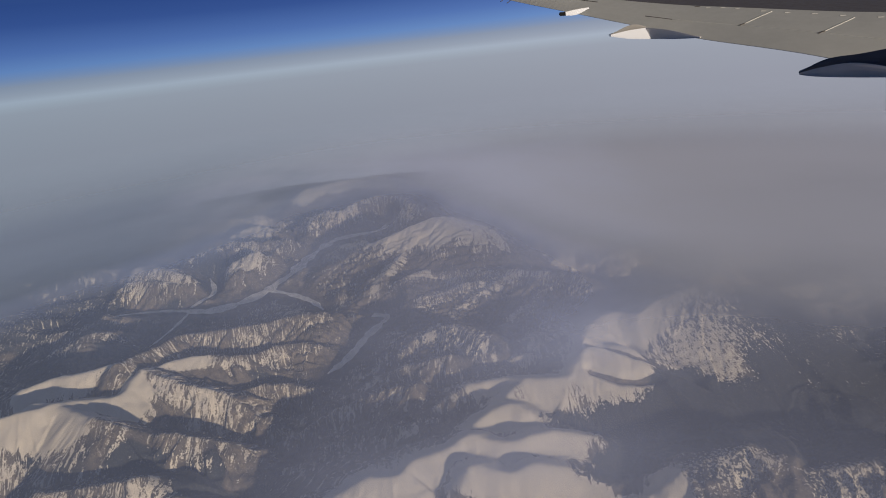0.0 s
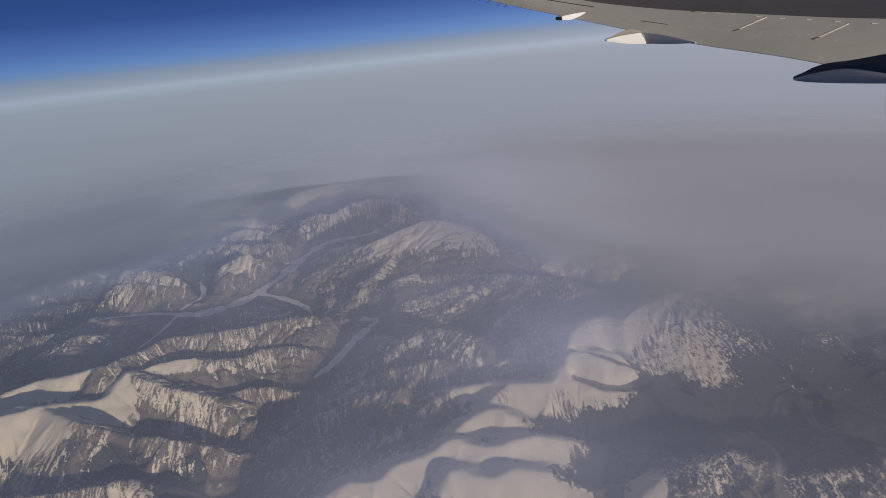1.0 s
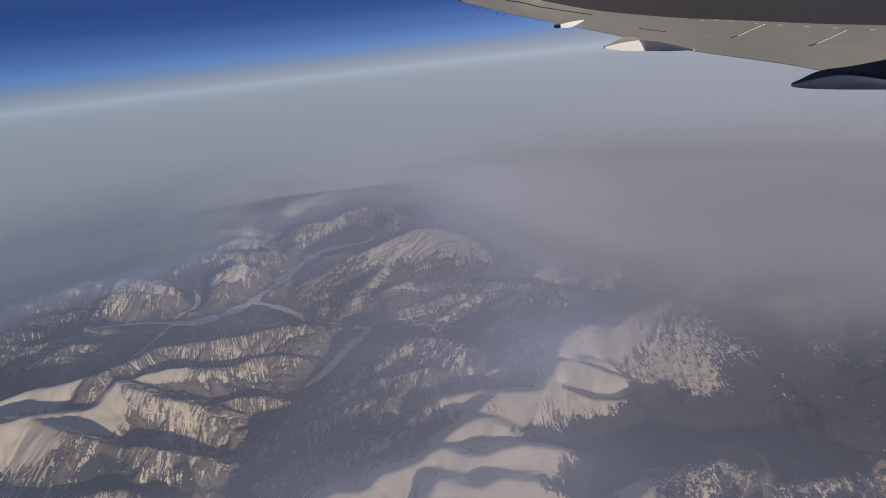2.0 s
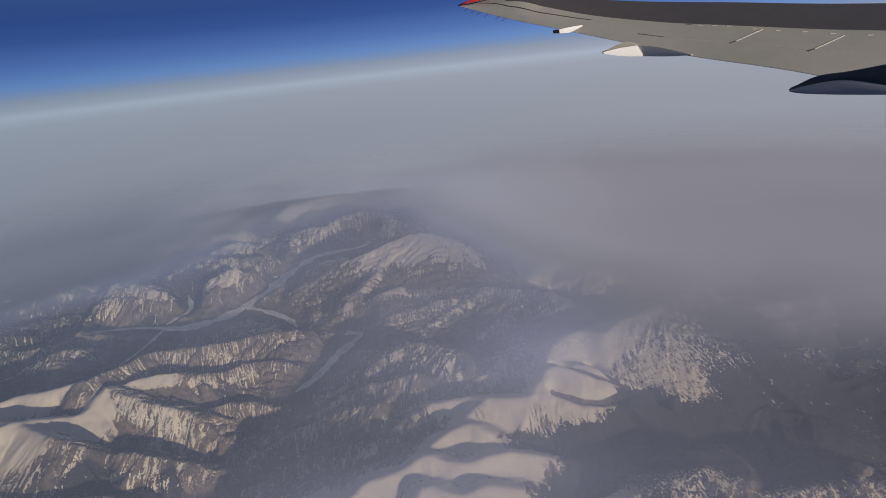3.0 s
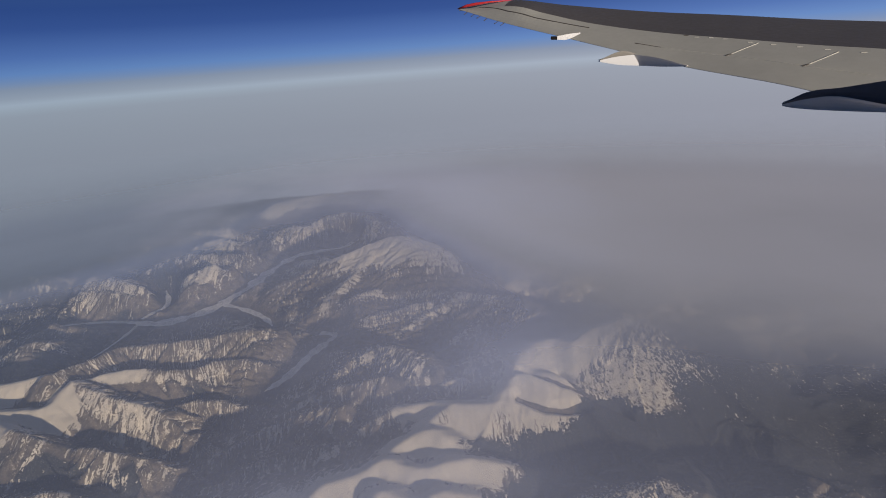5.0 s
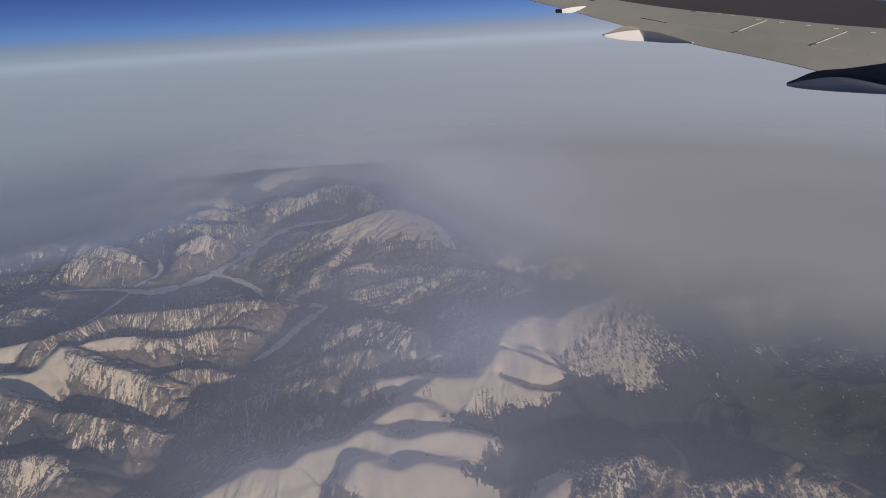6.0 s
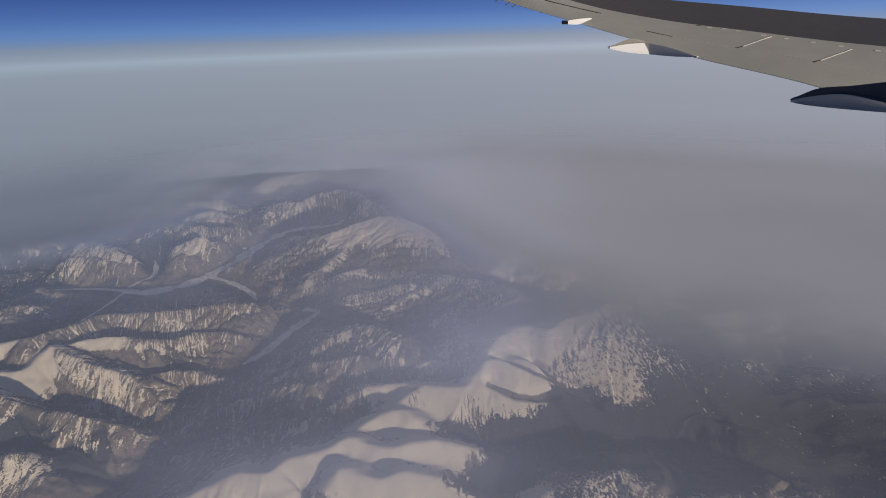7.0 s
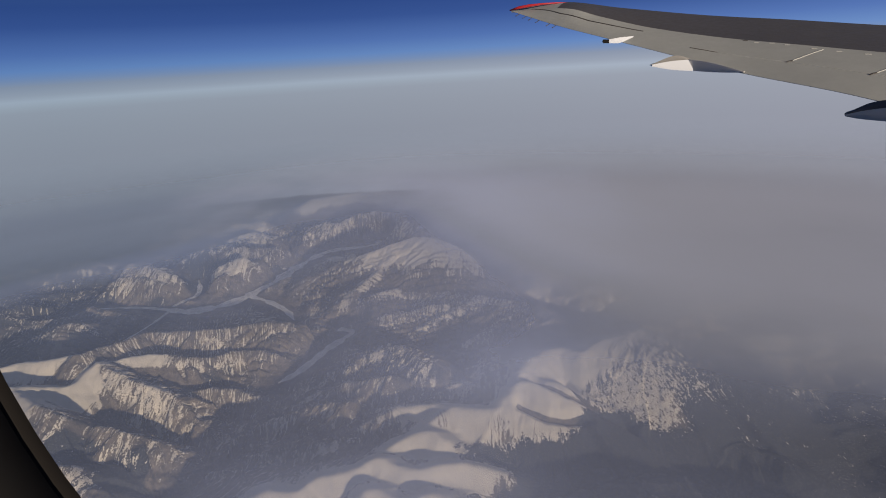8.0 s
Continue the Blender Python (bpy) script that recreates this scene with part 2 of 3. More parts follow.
ridge("east_ridge", 0.55, 0.6, 0.46, 1.0, 50, [(-251, 1063, 36), (-233, 1099, 48), (-193, 1093, 50), (-143, 1117, 56), (-101, 1128, 60), (-38, 1074, 46)])
ridge("far_snow", 0.5, 0.5, 1, 0.2, 40, [(-303, 1214, 60), (-272, 1249, 68), (-224, 1264, 72), (-149, 1269, 74), (-59, 1211, 66)])
ridge("red_peak", 0.58, 0.6, 0.6, 0.3, 50, [(-133, 871, 44), (-85, 863, 60), (-44, 869, 72), (2, 865, 82), (48, 836, 74), (87, 815, 46)])
ridge("red_spur", 0.6, 0.6, 0.6, 0.5, 16, [(-62, 823, 46), (-88, 777, 38), (-104, 748, 22), (-119, 731, 6)])
ridge("west_spur", 0.5, 0.6, 0.46, 0.35, 30, [(-133, 871, 44), (-171, 844, 30), (-207, 814, 14)])
ridge("faint_ridge", 0.5, 0.5, 0.42, 0.7, 36, [(-7, 766, 28), (49, 744, 34), (93, 713, 40), (141, 682, 44), (181, 636, 44)])
ridge("faint_spur", 0.55, 0.6, 0.46, 0.8, 30, [(93, 713, 40), (46, 695, 28), (0, 677, 14)])
ridge("east_spur", 0.55, 0.6, 0.48, 0.8, 34, [(141, 682, 44), (114, 656, 30), (77, 642, 14)])
ridge("mid_ridge", 0.6, 0.6, 0.42, 0.8, 30, [(-116, 561, -14), (-83, 570, 2), (-56, 578, 20), (-29, 589, 32), (-6, 590, 36), (33, 553, 30)])
ridge("mid_spur", 0.55, 0.6, 0.42, 0.6, 16, [(-162, 520, -18), (-122, 534, -8), (-86, 546, 4), (-54, 544, 16), (-10, 536, 28)])
ridge("mid_low", 0.4, 0.45, 0.35, 0.6, 22, [(-80, 485, -12), (-41, 462, 10), (-19, 473, 18), (5, 484, 22)])
ridge("white_dome", 0.72, 0.5, 1, 0.08, 46, [(5, 484, 22), (36, 489, 24), (62, 478, 27), (79, 475, 28), (96, 474, 27.5), (111, 476, 28.5), (124, 478, 30), (142, 472, 28), (167, 466, 20), (180, 467, 10)])
ridge("dome_edge", 0.65, 0.5, 1, 0.08, 30, [(34, 455, 22), (48, 466, 25), (62, 476, 27)])
ridge("west_shoulder", 0.5, 0.45, 0.7, 0.3, 22, [(45, 518, 16), (58, 534, 19), (79, 532, 18), (94, 521, 8)])
ridge("upper_dome", 0.8, 0.5, 1, 0.08, 46, [(116, 487, 35), (127, 500, 40), (148, 498, 41), (168, 489, 36), (181, 479, 26), (226, 498, -6)])
ridge("snow_field", 0.62, 0.5, 1, 0.12, 60, [(129, 515, 40), (141, 538, 45), (173, 559, 45), (195, 548, 46), (222, 562, 52), (255, 563, 60), (277, 548, 56), (294, 526, 40)])
ridge("field_spur", 0.55, 0.6, 0.62, 0.8, 60, [(255, 563, 60), (252, 531, 36), (264, 509, 14), (292, 491, 2)])
ridge("lens_dome", 0.75, 0.62, 1, 0.08, 28, [(8, 424, 22), (23, 435, 26), (41, 439, 28), (54, 432, 24), (72, 429, 14)])
ridge("wave_crest", 0.72, 0.6, 1, 0.08, 36, [(-44, 395, 18), (-17, 392, 24), (3, 402, 30), (18, 396, 27), (34, 394, 25), (50, 399, 25), (66, 403, 23), (90, 404, 17), (116, 405, 8)])
ridge("near_wave", 0.65, 0.55, 1, 0.08, 40, [(-1, 363, 26), (4, 369, 28), (22, 361, 25), (35, 359, 24), (48, 365, 25), (67, 365, 20), (83, 365, 10)])
ridge("smooth_field", 0.55, 0.45, 0.95, 0.2, 60, [(-115, 357, 14), (-97, 365, 20), (-81, 370, 25), (-57, 368, 25), (-42, 383, 26), (-14, 393, 24)])
ridge("dark_knoll", 0.45, 0.5, 0.3, 0.8, 20, [(125, 446, 4), (166, 445, 2), (205, 453, -4), (241, 451, -10)])
ridge("bottom_knoll", 0.45, 0.5, 0.5, 0.9, 36, [(164, 357, 10), (189, 362, 14), (222, 371, 16), (234, 362, 4)])
ridge("corner_knoll", 0.4, 0.5, 0.45, 0.9, 34, [(252, 350, 2), (286, 349, 4), (322, 356, 6), (342, 348, 2), (361, 341, -4)])
ridge("haze_knoll", 0.4, 0.5, 0.3, 0.8, 20, [(285, 445, -10), (315, 453, -4), (350, 441, -6)])
ridge("south_knoll", 0.6, 0.6, 0.45, 0.9, 36, [(-356, 389, 26), (-325, 392, 26), (-296, 397, 24), (-274, 401, 22), (-252, 400, 6)])
ridge("field_rib", 0.6, 0.6, 0.6, 0.6, 40, [(219, 561, 50), (220, 532, 36), (236, 517, 16), (254, 504, -8)])
ridge("low_streak", 0.7, 0.6, 0.6, 1.0, 16, [(-164, 443, -17), (-127, 451, -4), (-90, 454, 8), (-54, 442, 18)])
ridge("mid_streak", 0.7, 0.6, 0.6, 1.0, 18, [(-172, 489, -16), (-129, 507, -4), (-86, 511, 9), (-49, 500, 22)])
ridge("river_bank", 0.5, 0.5, 0.45, 0.8, 18, [(-194, 840, 20), (-159, 854, 34), (-123, 867, 46)])
ridge("valley_bench", 0.5, 0.5, 0.4, 0.8, 18, [(-138, 709, 6), (-100, 723, 20), (-69, 741, 34), (-31, 767, 34)])
ridge("hazy_spur", 0.5, 0.5, 0.42, 0.8, 22, [(-37, 703, 22), (1, 712, 26), (40, 716, 32)])
ridge("west_field", 0.6, 0.9, 1, 0.12, 60, [(-420, 500, 48), (-390, 493, 46), (-366, 478, 46), (-342, 465, 45)])

RIVERS = {
    "main": (11, [(-103, 1097), (-128, 1067), (-196, 1038), (-221, 991), (-238, 938), (-252, 888), (-268, 854), (-281, 826), (-300, 802), (-326, 784), (-355, 776), (-384, 782)]),
    "west": (3.5, [(-384, 782), (-426, 789), (-472, 791), (-515, 788)]),
    "low": (3, [(-380, 780), (-385, 740), (-394, 704), (-401, 685)]),
    "north": (4, [(-383, 792), (-373, 815), (-364, 832), (-370, 857), (-389, 894)]),
    "side": (6, [(-276, 828), (-248, 814), (-219, 794), (-196, 772), (-180, 748)]),
    "south": (6.5, [(-109, 722), (-88, 714), (-97, 694), (-112, 667), (-123, 639), (-136, 611), (-152, 591)]),
}


def floor_level(x, y):
    """The valley floors: they fall to the south, and beyond the mountains the land is bent down to fit the camera's
    view, hidden by the haze and clear of the wing.
    """
    z = -14 + 0.05 * np.clip(y - 560, -200, 380) - 0.028 * np.clip(x, -420, 400)
    z = z - 16 * np.exp(-((x + 190) ** 2 + (y - 490) ** 2) / 60.0 ** 2) - 14 * np.exp(-((x + 260) ** 2 + (y - 415) ** 2) / 60.0 ** 2)
    return z - 0.4 * np.clip(np.hypot(x, y) - 1500, 0, None) ** 2 / (np.clip(np.hypot(x, y) - 1500, 0, None) + 300)


def smooth_line(points, n=4):
    """A rounded line through the points."""
    p = np.array(points, float)
    p = np.vstack([2 * p[0] - p[1], p, 2 * p[-1] - p[-2]])
    out = []
    for i in range(1, len(p) - 2):
        for t in np.arange(n) / n:
            a, b, c, d = p[i - 1:i + 3]
            out.append(0.5 * (2 * b + (c - a) * t + (2 * a - 5 * b + 4 * c - d) * t * t + (3 * b - a - 3 * c + d) * t ** 3))
    return np.array(out + [p[-2]])


def river_distance(x, y):
    best = np.full(x.shape, 1e9)
    for w, line in RIVERS.values():
        q = smooth_line(line)
        for a, b in zip(q[:-1], q[1:]):
            e = b - a
            t = np.clip(((x - a[0]) * e[0] + (y - a[1]) * e[1]) / (e @ e), 0, 1)
            d = np.hypot(x - a[0] - t * e[0], y - a[1] - t * e[1]) - w
            best = np.minimum(best, d)
    return best


SHADOW_GULLIES = (((134, 509), (172, 489), (202, 480), (227, 471)), ((124, 479), (147, 467), (172, 466), (188, 467)), ((170, 515), (189, 488), (204, 477)))


def line_distance(x, y, line):
    best = np.full(x.shape, 1e9)
    for a, b in zip(line[:-1], line[1:]):
        ex, ey = b[0] - a[0], b[1] - a[1]
        t = np.clip(((x - a[0]) * ex + (y - a[1]) * ey) / (ex * ex + ey * ey), 0, 1)
        best = np.minimum(best, np.hypot(x - a[0] - t * ex, y - a[1] - t * ey))
    return best


# cover and woods of single stretches of the plan: snow, woods, softness of the edge, outline
FIELDS = (
    (0.30, 0.36, 16, [(-150, 496), (-106, 530), (-43, 534), (-18, 534), (41, 531), (90, 510), (60, 496), (0, 490), (-53, 436), (-83, 419), (-109, 396), (-178, 418)]),
    (0.33, 0.25, 25, [(-252, 814), (-224, 853), (-182, 939), (-111, 849), (-76, 823), (-107, 763), (-122, 726), (-198, 793)]),
    (0.95, 0.20, 10, [(-118, 864), (-60, 874), (0, 882), (52, 852), (62, 822), (0, 812), (-55, 828)]),
    (0.30, 0.10, 14, [(-236, 533), (-141, 555), (-167, 523), (-185, 454), (-216, 417)]),
    (0.22, 0.80, 30, [(-842, 1050), (-595, 990), (-530, 796), (-591, 688), (-800, 700)]),
    (1.00, 0.20, 5, [(30, 452), (60, 484), (96, 480), (124, 484), (182, 472), (172, 456), (135, 455), (112, 445), (72, 440), (58, 446)]),
    (1.00, 0.20, 7, [(112, 484), (120, 520), (135, 550), (175, 568), (222, 572), (258, 565), (215, 535), (190, 508), (182, 476), (124, 482)]),
    (0.56, 0.35, 9, [(199, 527), (258, 542), (270, 505), (287, 482), (260, 460), (231, 477), (192, 492), (185, 519)]),
    (-0.35, 1.15, 16, [(170, 450), (184, 468), (218, 478), (255, 458), (302, 446), (369, 418), (322, 360), (251, 366), (211, 378), (175, 380), (130, 376), (80, 362), (113, 394), (121, 429), (75, 430), (78, 441), (116, 441), (133, 451)]),
    (0.52, 0.50, 7, [(174, 366), (193, 373), (222, 370), (219, 347), (203, 333), (167, 336), (166, 349)]),
    (1.00, 0.20, 7, [(106, 340), (112, 356), (143, 372), (163, 366), (166, 349), (167, 320)]),
    (0.48, 0.60, 8, [(252, 350), (268, 354), (299, 350), (310, 325), (247, 325)]),
    (1.00, 0.20, 8, [(-476, 520), (-440, 500), (-408, 486), (-352, 480), (-341, 460), (-355, 450), (-395, 451), (-430, 448)]),
    (0.43, 0.40, 12, [(-355, 450), (-334, 464), (-308, 449), (-303, 443), (-319, 435), (-322, 415), (-314, 380), (-409, 400), (-440, 440), (-395, 451)]),
    (0.50, 0.50, 5, [(-104, 580), (-71, 606), (-39, 597), (-36, 585), (-65, 574), (-96, 566)]),
    (0.48, 0.50, 4, [(-133, 541), (-106, 541), (-74, 548), (-47, 560), (-43, 548), (-74, 538), (-106, 532)]),
    (0.48, 0.50, 4, [(-140, 510), (-123, 526), (-120, 517), (-135, 503)]),
    (0.46, 0.50, 5, [(-40, 540), (-29, 579), (-18, 574), (-21, 540)]),
    (0.46, 0.50, 5, [(-40, 456), (-27, 469), (-9, 477), (1, 472), (-11, 460), (-30, 451)]),
    (0.50, 0.40, 8, [(69, 600), (85, 620), (122, 616), (120, 580), (90, 545), (73, 560)]),
    (0.62, 0.30, 6, [(-115, 728), (-107, 763), (-88, 801), (-72, 823), (-63, 809), (-79, 771), (-95, 747), (-107, 730)]),
    (0.48, 0.40, 8, [(18, 677), (40, 705), (63, 702), (45, 681)]),
    (0.48, 0.40, 8, [(93, 644), (111, 680), (137, 681), (120, 652), (99, 638)]),
)


def within(x, y, outline):
    """The distance inside a closed outline, negative outside."""
    best, odd = np.full(x.shape, 1e9), np.zeros(x.shape, bool)
    for (ax, ay), (bx, by) in zip(outline, outline[1:] + outline[:1]):
        ex, ey = bx - ax, by - ay
        t = np.clip(((x - ax) * ex + (y - ay) * ey) / (ex * ex + ey * ey), 0, 1)
        best = np.minimum(best, np.hypot(x - ax - t * ex, y - ay - t * ey))
        if ey:
            odd ^= ((ay > y) != (by > y)) & (x < ax + (y - ay) * ex / ey)
    return np.where(odd, best, -best)


# valleys in shade, painted dark as woods: x, y, radius
SHADED_VALLEYS = ((-298, 431, 22), (-232, 420, 26), (-140, 470, 30))


def land(x, y):
    """Height and snow over the plan."""
    wx = x + 4 * fbm(x / 40, y / 40, 3, 3) + 1.2 * fbm(x / 9, y / 9, 4, 2)
    wy = y + 3 * fbm(x / 40, y / 40, 5, 3) + 1.0 * fbm(x / 9, y / 9, 6, 2)
    floor = floor_level(x, y)
    top = np.full(x.shape, -1e9)
    snow, ribs, dist, along = (np.zeros(x.shape) for _ in range(4))
    near_any = np.full(x.shape, 1e9)
    for i, (near, far, s, r, width, line) in enumerate(RIDGES):
        reach = 160
        box = (wx > line[:, 0].min() - reach) & (wx < line[:, 0].max() + reach) & (wy > line[:, 1].min() - reach) & (wy < line[:, 1].max() + reach)
        px, py = wx[box], wy[box]
        bz, bd = np.full(px.shape, -1e9), np.full(px.shape, 1e9)
        bs, past_end, north = np.zeros(px.shape), np.zeros(px.shape), np.zeros(px.shape)
        run = 37.0 * i
        q = smooth_line(line, 3)
        for n_seg, (a, b) in enumerate(zip(q[:-1], q[1:])):
            e = b - a
            length = math.hypot(e[0], e[1])
            free = ((px - a[0]) * e[0] + (py - a[1]) * e[1]) / length ** 2
            t = np.clip(free, 0, 1)
            dx, dy = px - a[0] - t * e[0], py - a[1] - t * e[1]
            d = np.hypot(dx, dy)
            left = e[0] * dy - e[1] * dx >= 0
            side = np.where(left, far, near)
            z = a[2] + t * e[2] - side * (np.sqrt(d * d + 6) - 2.45)
            up = z > bz
            bz, bs = np.where(up, z, bz), np.where(up, run + t * length, bs)
            bd = np.where(up, d, bd)
            over = np.clip(-free if n_seg == 0 else (free - 1 if n_seg == len(q) - 2 else free * 0), 0, None) * length
            past_end, north = np.where(up, over, past_end), np.where(up, left, north)
            run += length
        cur = top[box]
        up = bz > cur
        k = 4.5
        h = np.clip(0.5 + 0.5 * (bz - cur) / k, 0, 1)
        top[box] = np.where(cur < -1e8, bz, cur * (1 - h) + bz * h + k * h * (1 - h))
        share = np.where(cur < -1e8, 1.0, step(-4, 4, bz - cur))
        # less snow on north sides and past the ends, painting their shade darker
        for target, value in ((snow, s * step(1.15, 0.6, bd / width) * step(26, 6, past_end) * (1 - 0.55 * north * step(9, 22, bd))), (ribs, r)):
            target[box] = target[box] * (1 - share) + value * share
        for target, value in ((dist, bd), (along, bs)):
            target[box] = np.where(up, value, target[box])
        near_any[box] = np.minimum(near_any[box], bd)
    # gullies down the faces, then rough ground
    far_off = step(560, 900, y)
    along = along + 3 * fbm(x / 30, y / 30, 24, 3)
    rib = 1 - np.abs(value_noise(along / (6.5 + 6 * far_off), dist / 60, 21)) * 2
    fine = 1 - np.abs(value_noise(along / (3.0 + 2 * far_off), dist / 30, 22)) * 2
    deep = ribs * np.clip(dist, 0, 24 + 4 * far_off)
    # snow domes are rounded
    soft = top
    for axis in (0, 1, 0, 1):
        soft = np.mean([np.roll(soft, n, axis) for n in range(-1, 2)], 0)
    top = np.where(top < -1e8, top, top + (np.where(np.isfinite(soft) & (soft > -200), soft, top) - top) * step(0.35, 0.15, ribs))
    top = top + deep * (0.34 * rib + 0.15 * fine - 0.14)
    # other mountains where none is drawn in the plan
    r = np.hypot(x, y)
    wild = floor + (fbm(x / 150, y / 150, 31, 5, True) * 42 + 8) * step(35, 120, near_any) * step(1480, 1200, r)
    top = np.where(top < -1e8, wild, top)
    k = 7.0
    h = np.clip(0.5 + 0.5 * (top - wild) / k, 0, 1)
    drawn = step(-3, 3, top - wild)
    cover = snow * drawn + (0.33 + 0.3 * fbm(x / 120, y / 120, 44, 2)) * (1 - drawn)
    along, dist = np.where(top > wild, along, x), np.where(top > wild, dist, y)
    ribs = np.where(top > wild, ribs, 0.8)
    z = wild * (1 - h) + top * h + k * h * (1 - h)
    rough = 0.25 + ribs
    z = z + rough * (1.3 * fbm(x / 12, y / 12, 51, 4) + 2.2 * fbm(x / 34, y / 34, 57, 4, True) - 0.6)
    calm = 1 - 0.85 * np.exp(-((x + 30) / 170) ** 2 - ((y - 850) / 100) ** 2)
    z = z + calm * step(600, 780, y) * rough * (6 * fbm(x / 75, y / 75, 66, 5, True) - 2.0) * (1 - np.exp(-((x + 450) ** 2 + (y - 815) ** 2) / 70.0 ** 2))
    z = z + calm * step(660, 840, y) * rough * (3.2 * fbm(x / 26, y / 26, 71, 3, True) - 0.8)
    cover = cover - 0.14 * step(-300, -420, x) * step(600, 680, y)
    cut = np.full(x.shape, 1e9)
    for line in SHADOW_GULLIES:
        cut = np.minimum(cut, line_distance(wx, wy, line))
    z = z - 6 * step(9, 0, cut)
    # rivers lie flat in their beds
    bed = step(0.0, 26.0, river_distance(x, y))
    z = (floor - 1.2) * (1 - bed) + z * bed
    cover = cover + step(650, 760, y) * 0.3 * fbm(x / 22, y / 22, 73, 4, True)
    cover = cover - 0.2 * step(9, 1, z - floor)
    # east of the tree line the domes carry open forest, then dense dark forest
    past = x - np.interp(y, [370, 385, 404, 470, 500, 560, 640], [500, 95, 112, 172, 205, 235, 280]) + 40 * fbm(x / 48, y / 48, 63, 5)
    cover = cover * (1 - 0.52 * step(-16, 22, past)) - 0.22 * step(30, 70, past) * step(510, 470, y)
    cover = np.maximum(cover, 0.38 * step(-10, 6, past) * step(95, 50, past) * step(455, 480, y) * step(640, 590, y))
    cover = np.maximum(cover, (-0.20 + 0.55 * np.clip(fbm(x / 60, y / 60, 95, 3), -0.2, 1)) * step(20, 60, past) * step(640, 560, y))
    forest = 0.30 + 0.75 * step(10, 60, past) * step(640, 520, y)
    # the last term paints shade on the valley floors as extra woods
    forest = forest + 0.30 * np.exp(-((x - 10) ** 2 / 130.0 ** 2 + (y - 590) ** 2 / 70.0 ** 2)) + 0.12 * step(14, 2, z - floor)
    # valley shade painted in: more dark woods, less snow
    for fx, fy, fr in SHADED_VALLEYS:
        in_shade = np.exp(-((x - fx) ** 2 + (y - fy) ** 2) / fr ** 2)
        forest, cover = forest + 0.8 * in_shade, cover - 0.4 * in_shade
    forest = forest + 0.25 * step(-310, -400, x) * step(545, 590, y) * (1 - np.exp(-((x + 450) ** 2 + (y - 785) ** 2) / 75.0 ** 2))
    ex, ey = x + 9 * fbm(x / 20, y / 20, 101, 4), y + 9 * fbm(x / 20, y / 20, 105, 4)
    patchy = fbm(x / 28, y / 28, 109, 3)
    for snow_here, woods_here, soft, outline in FIELDS:
        lo, hi = np.min(outline, 0) - 40, np.max(outline, 0) + 40
        box = (x > lo[0]) & (x < hi[0]) & (y > lo[1]) & (y < hi[1])
        share = step(-soft, soft, within(ex[box], ey[box], outline))
        cover[box] += (snow_here * (1 + 0.5 * patchy[box]) - cover[box]) * share
        forest[box] += (woods_here - forest[box]) * share
    # shadow bands painted dark along these gullies by taking their snow away
    cover = cover - 1.3 * step(4.2, 1.8, cut)
    # snow lies in the gullies and the ribs between them are bare
    cover = cover - 0.26 * ribs * (rib - 0.2) * step(2, 12, dist) * step(0.15, 0.35, cover) * step(0.95, 0.7, cover)
    cover = cover + 0.35 * step(0.78, 0.95, cover)
    flank = (past > 0) & (y > 440) & (y < 640)
    along, dist = np.where(flank, 0.36 * x + 0.48 * y, along), np.where(flank, 2.0 * x - 1.5 * y, dist)
    knolls = (x > 140) & (y < 440)
    along, dist = np.where(knolls, 0.5 * x, along), np.where(knolls, 4.5 * y, dist)
    along = along + 0.45 * x                    # so that streaks go on round the ends of a crest
    return z, cover * bed, along, dist, forest


def spread(fine_a, fine_b, cell, low, high, grow):
    """Lines of a grid: even in the middle, wider and wider outwards."""
    mid = list(np.arange(fine_a, fine_b, cell))
    up, d = [mid[-1]], cell
    while up[-1] < high:
        d *= grow
        up.append(up[-1] + d)
    down, d = [mid[0]], cell
    while down[-1] > low:
        d *= grow
        down.append(down[-1] - d)
    return np.array(down[:0:-1] + mid + up[1:])


GX = spread(-520, 330, 1.25, -4600, 4600, 1.035)
GY = spread(335, 960, 1.3, -2500, 4700, 1.016)
XX, YY = np.meshgrid(GX, GY)
ZZ, SNOW, ALONG, DOWN, FOREST = land(XX, YY)
ground_mesh = grid_mesh("ground", GX, GY, ZZ, LAND)
float_attribute(ground_mesh, "snow", SNOW)
float_attribute(ground_mesh, "along", ALONG)
float_attribute(ground_mesh, "down", DOWN)
float_attribute(ground_mesh, "forest", FOREST)
tagged(new("ground", ground_mesh), "snowy mountain ridges, their valleys dark with forest and painted shade", "mountains", kind="structure")

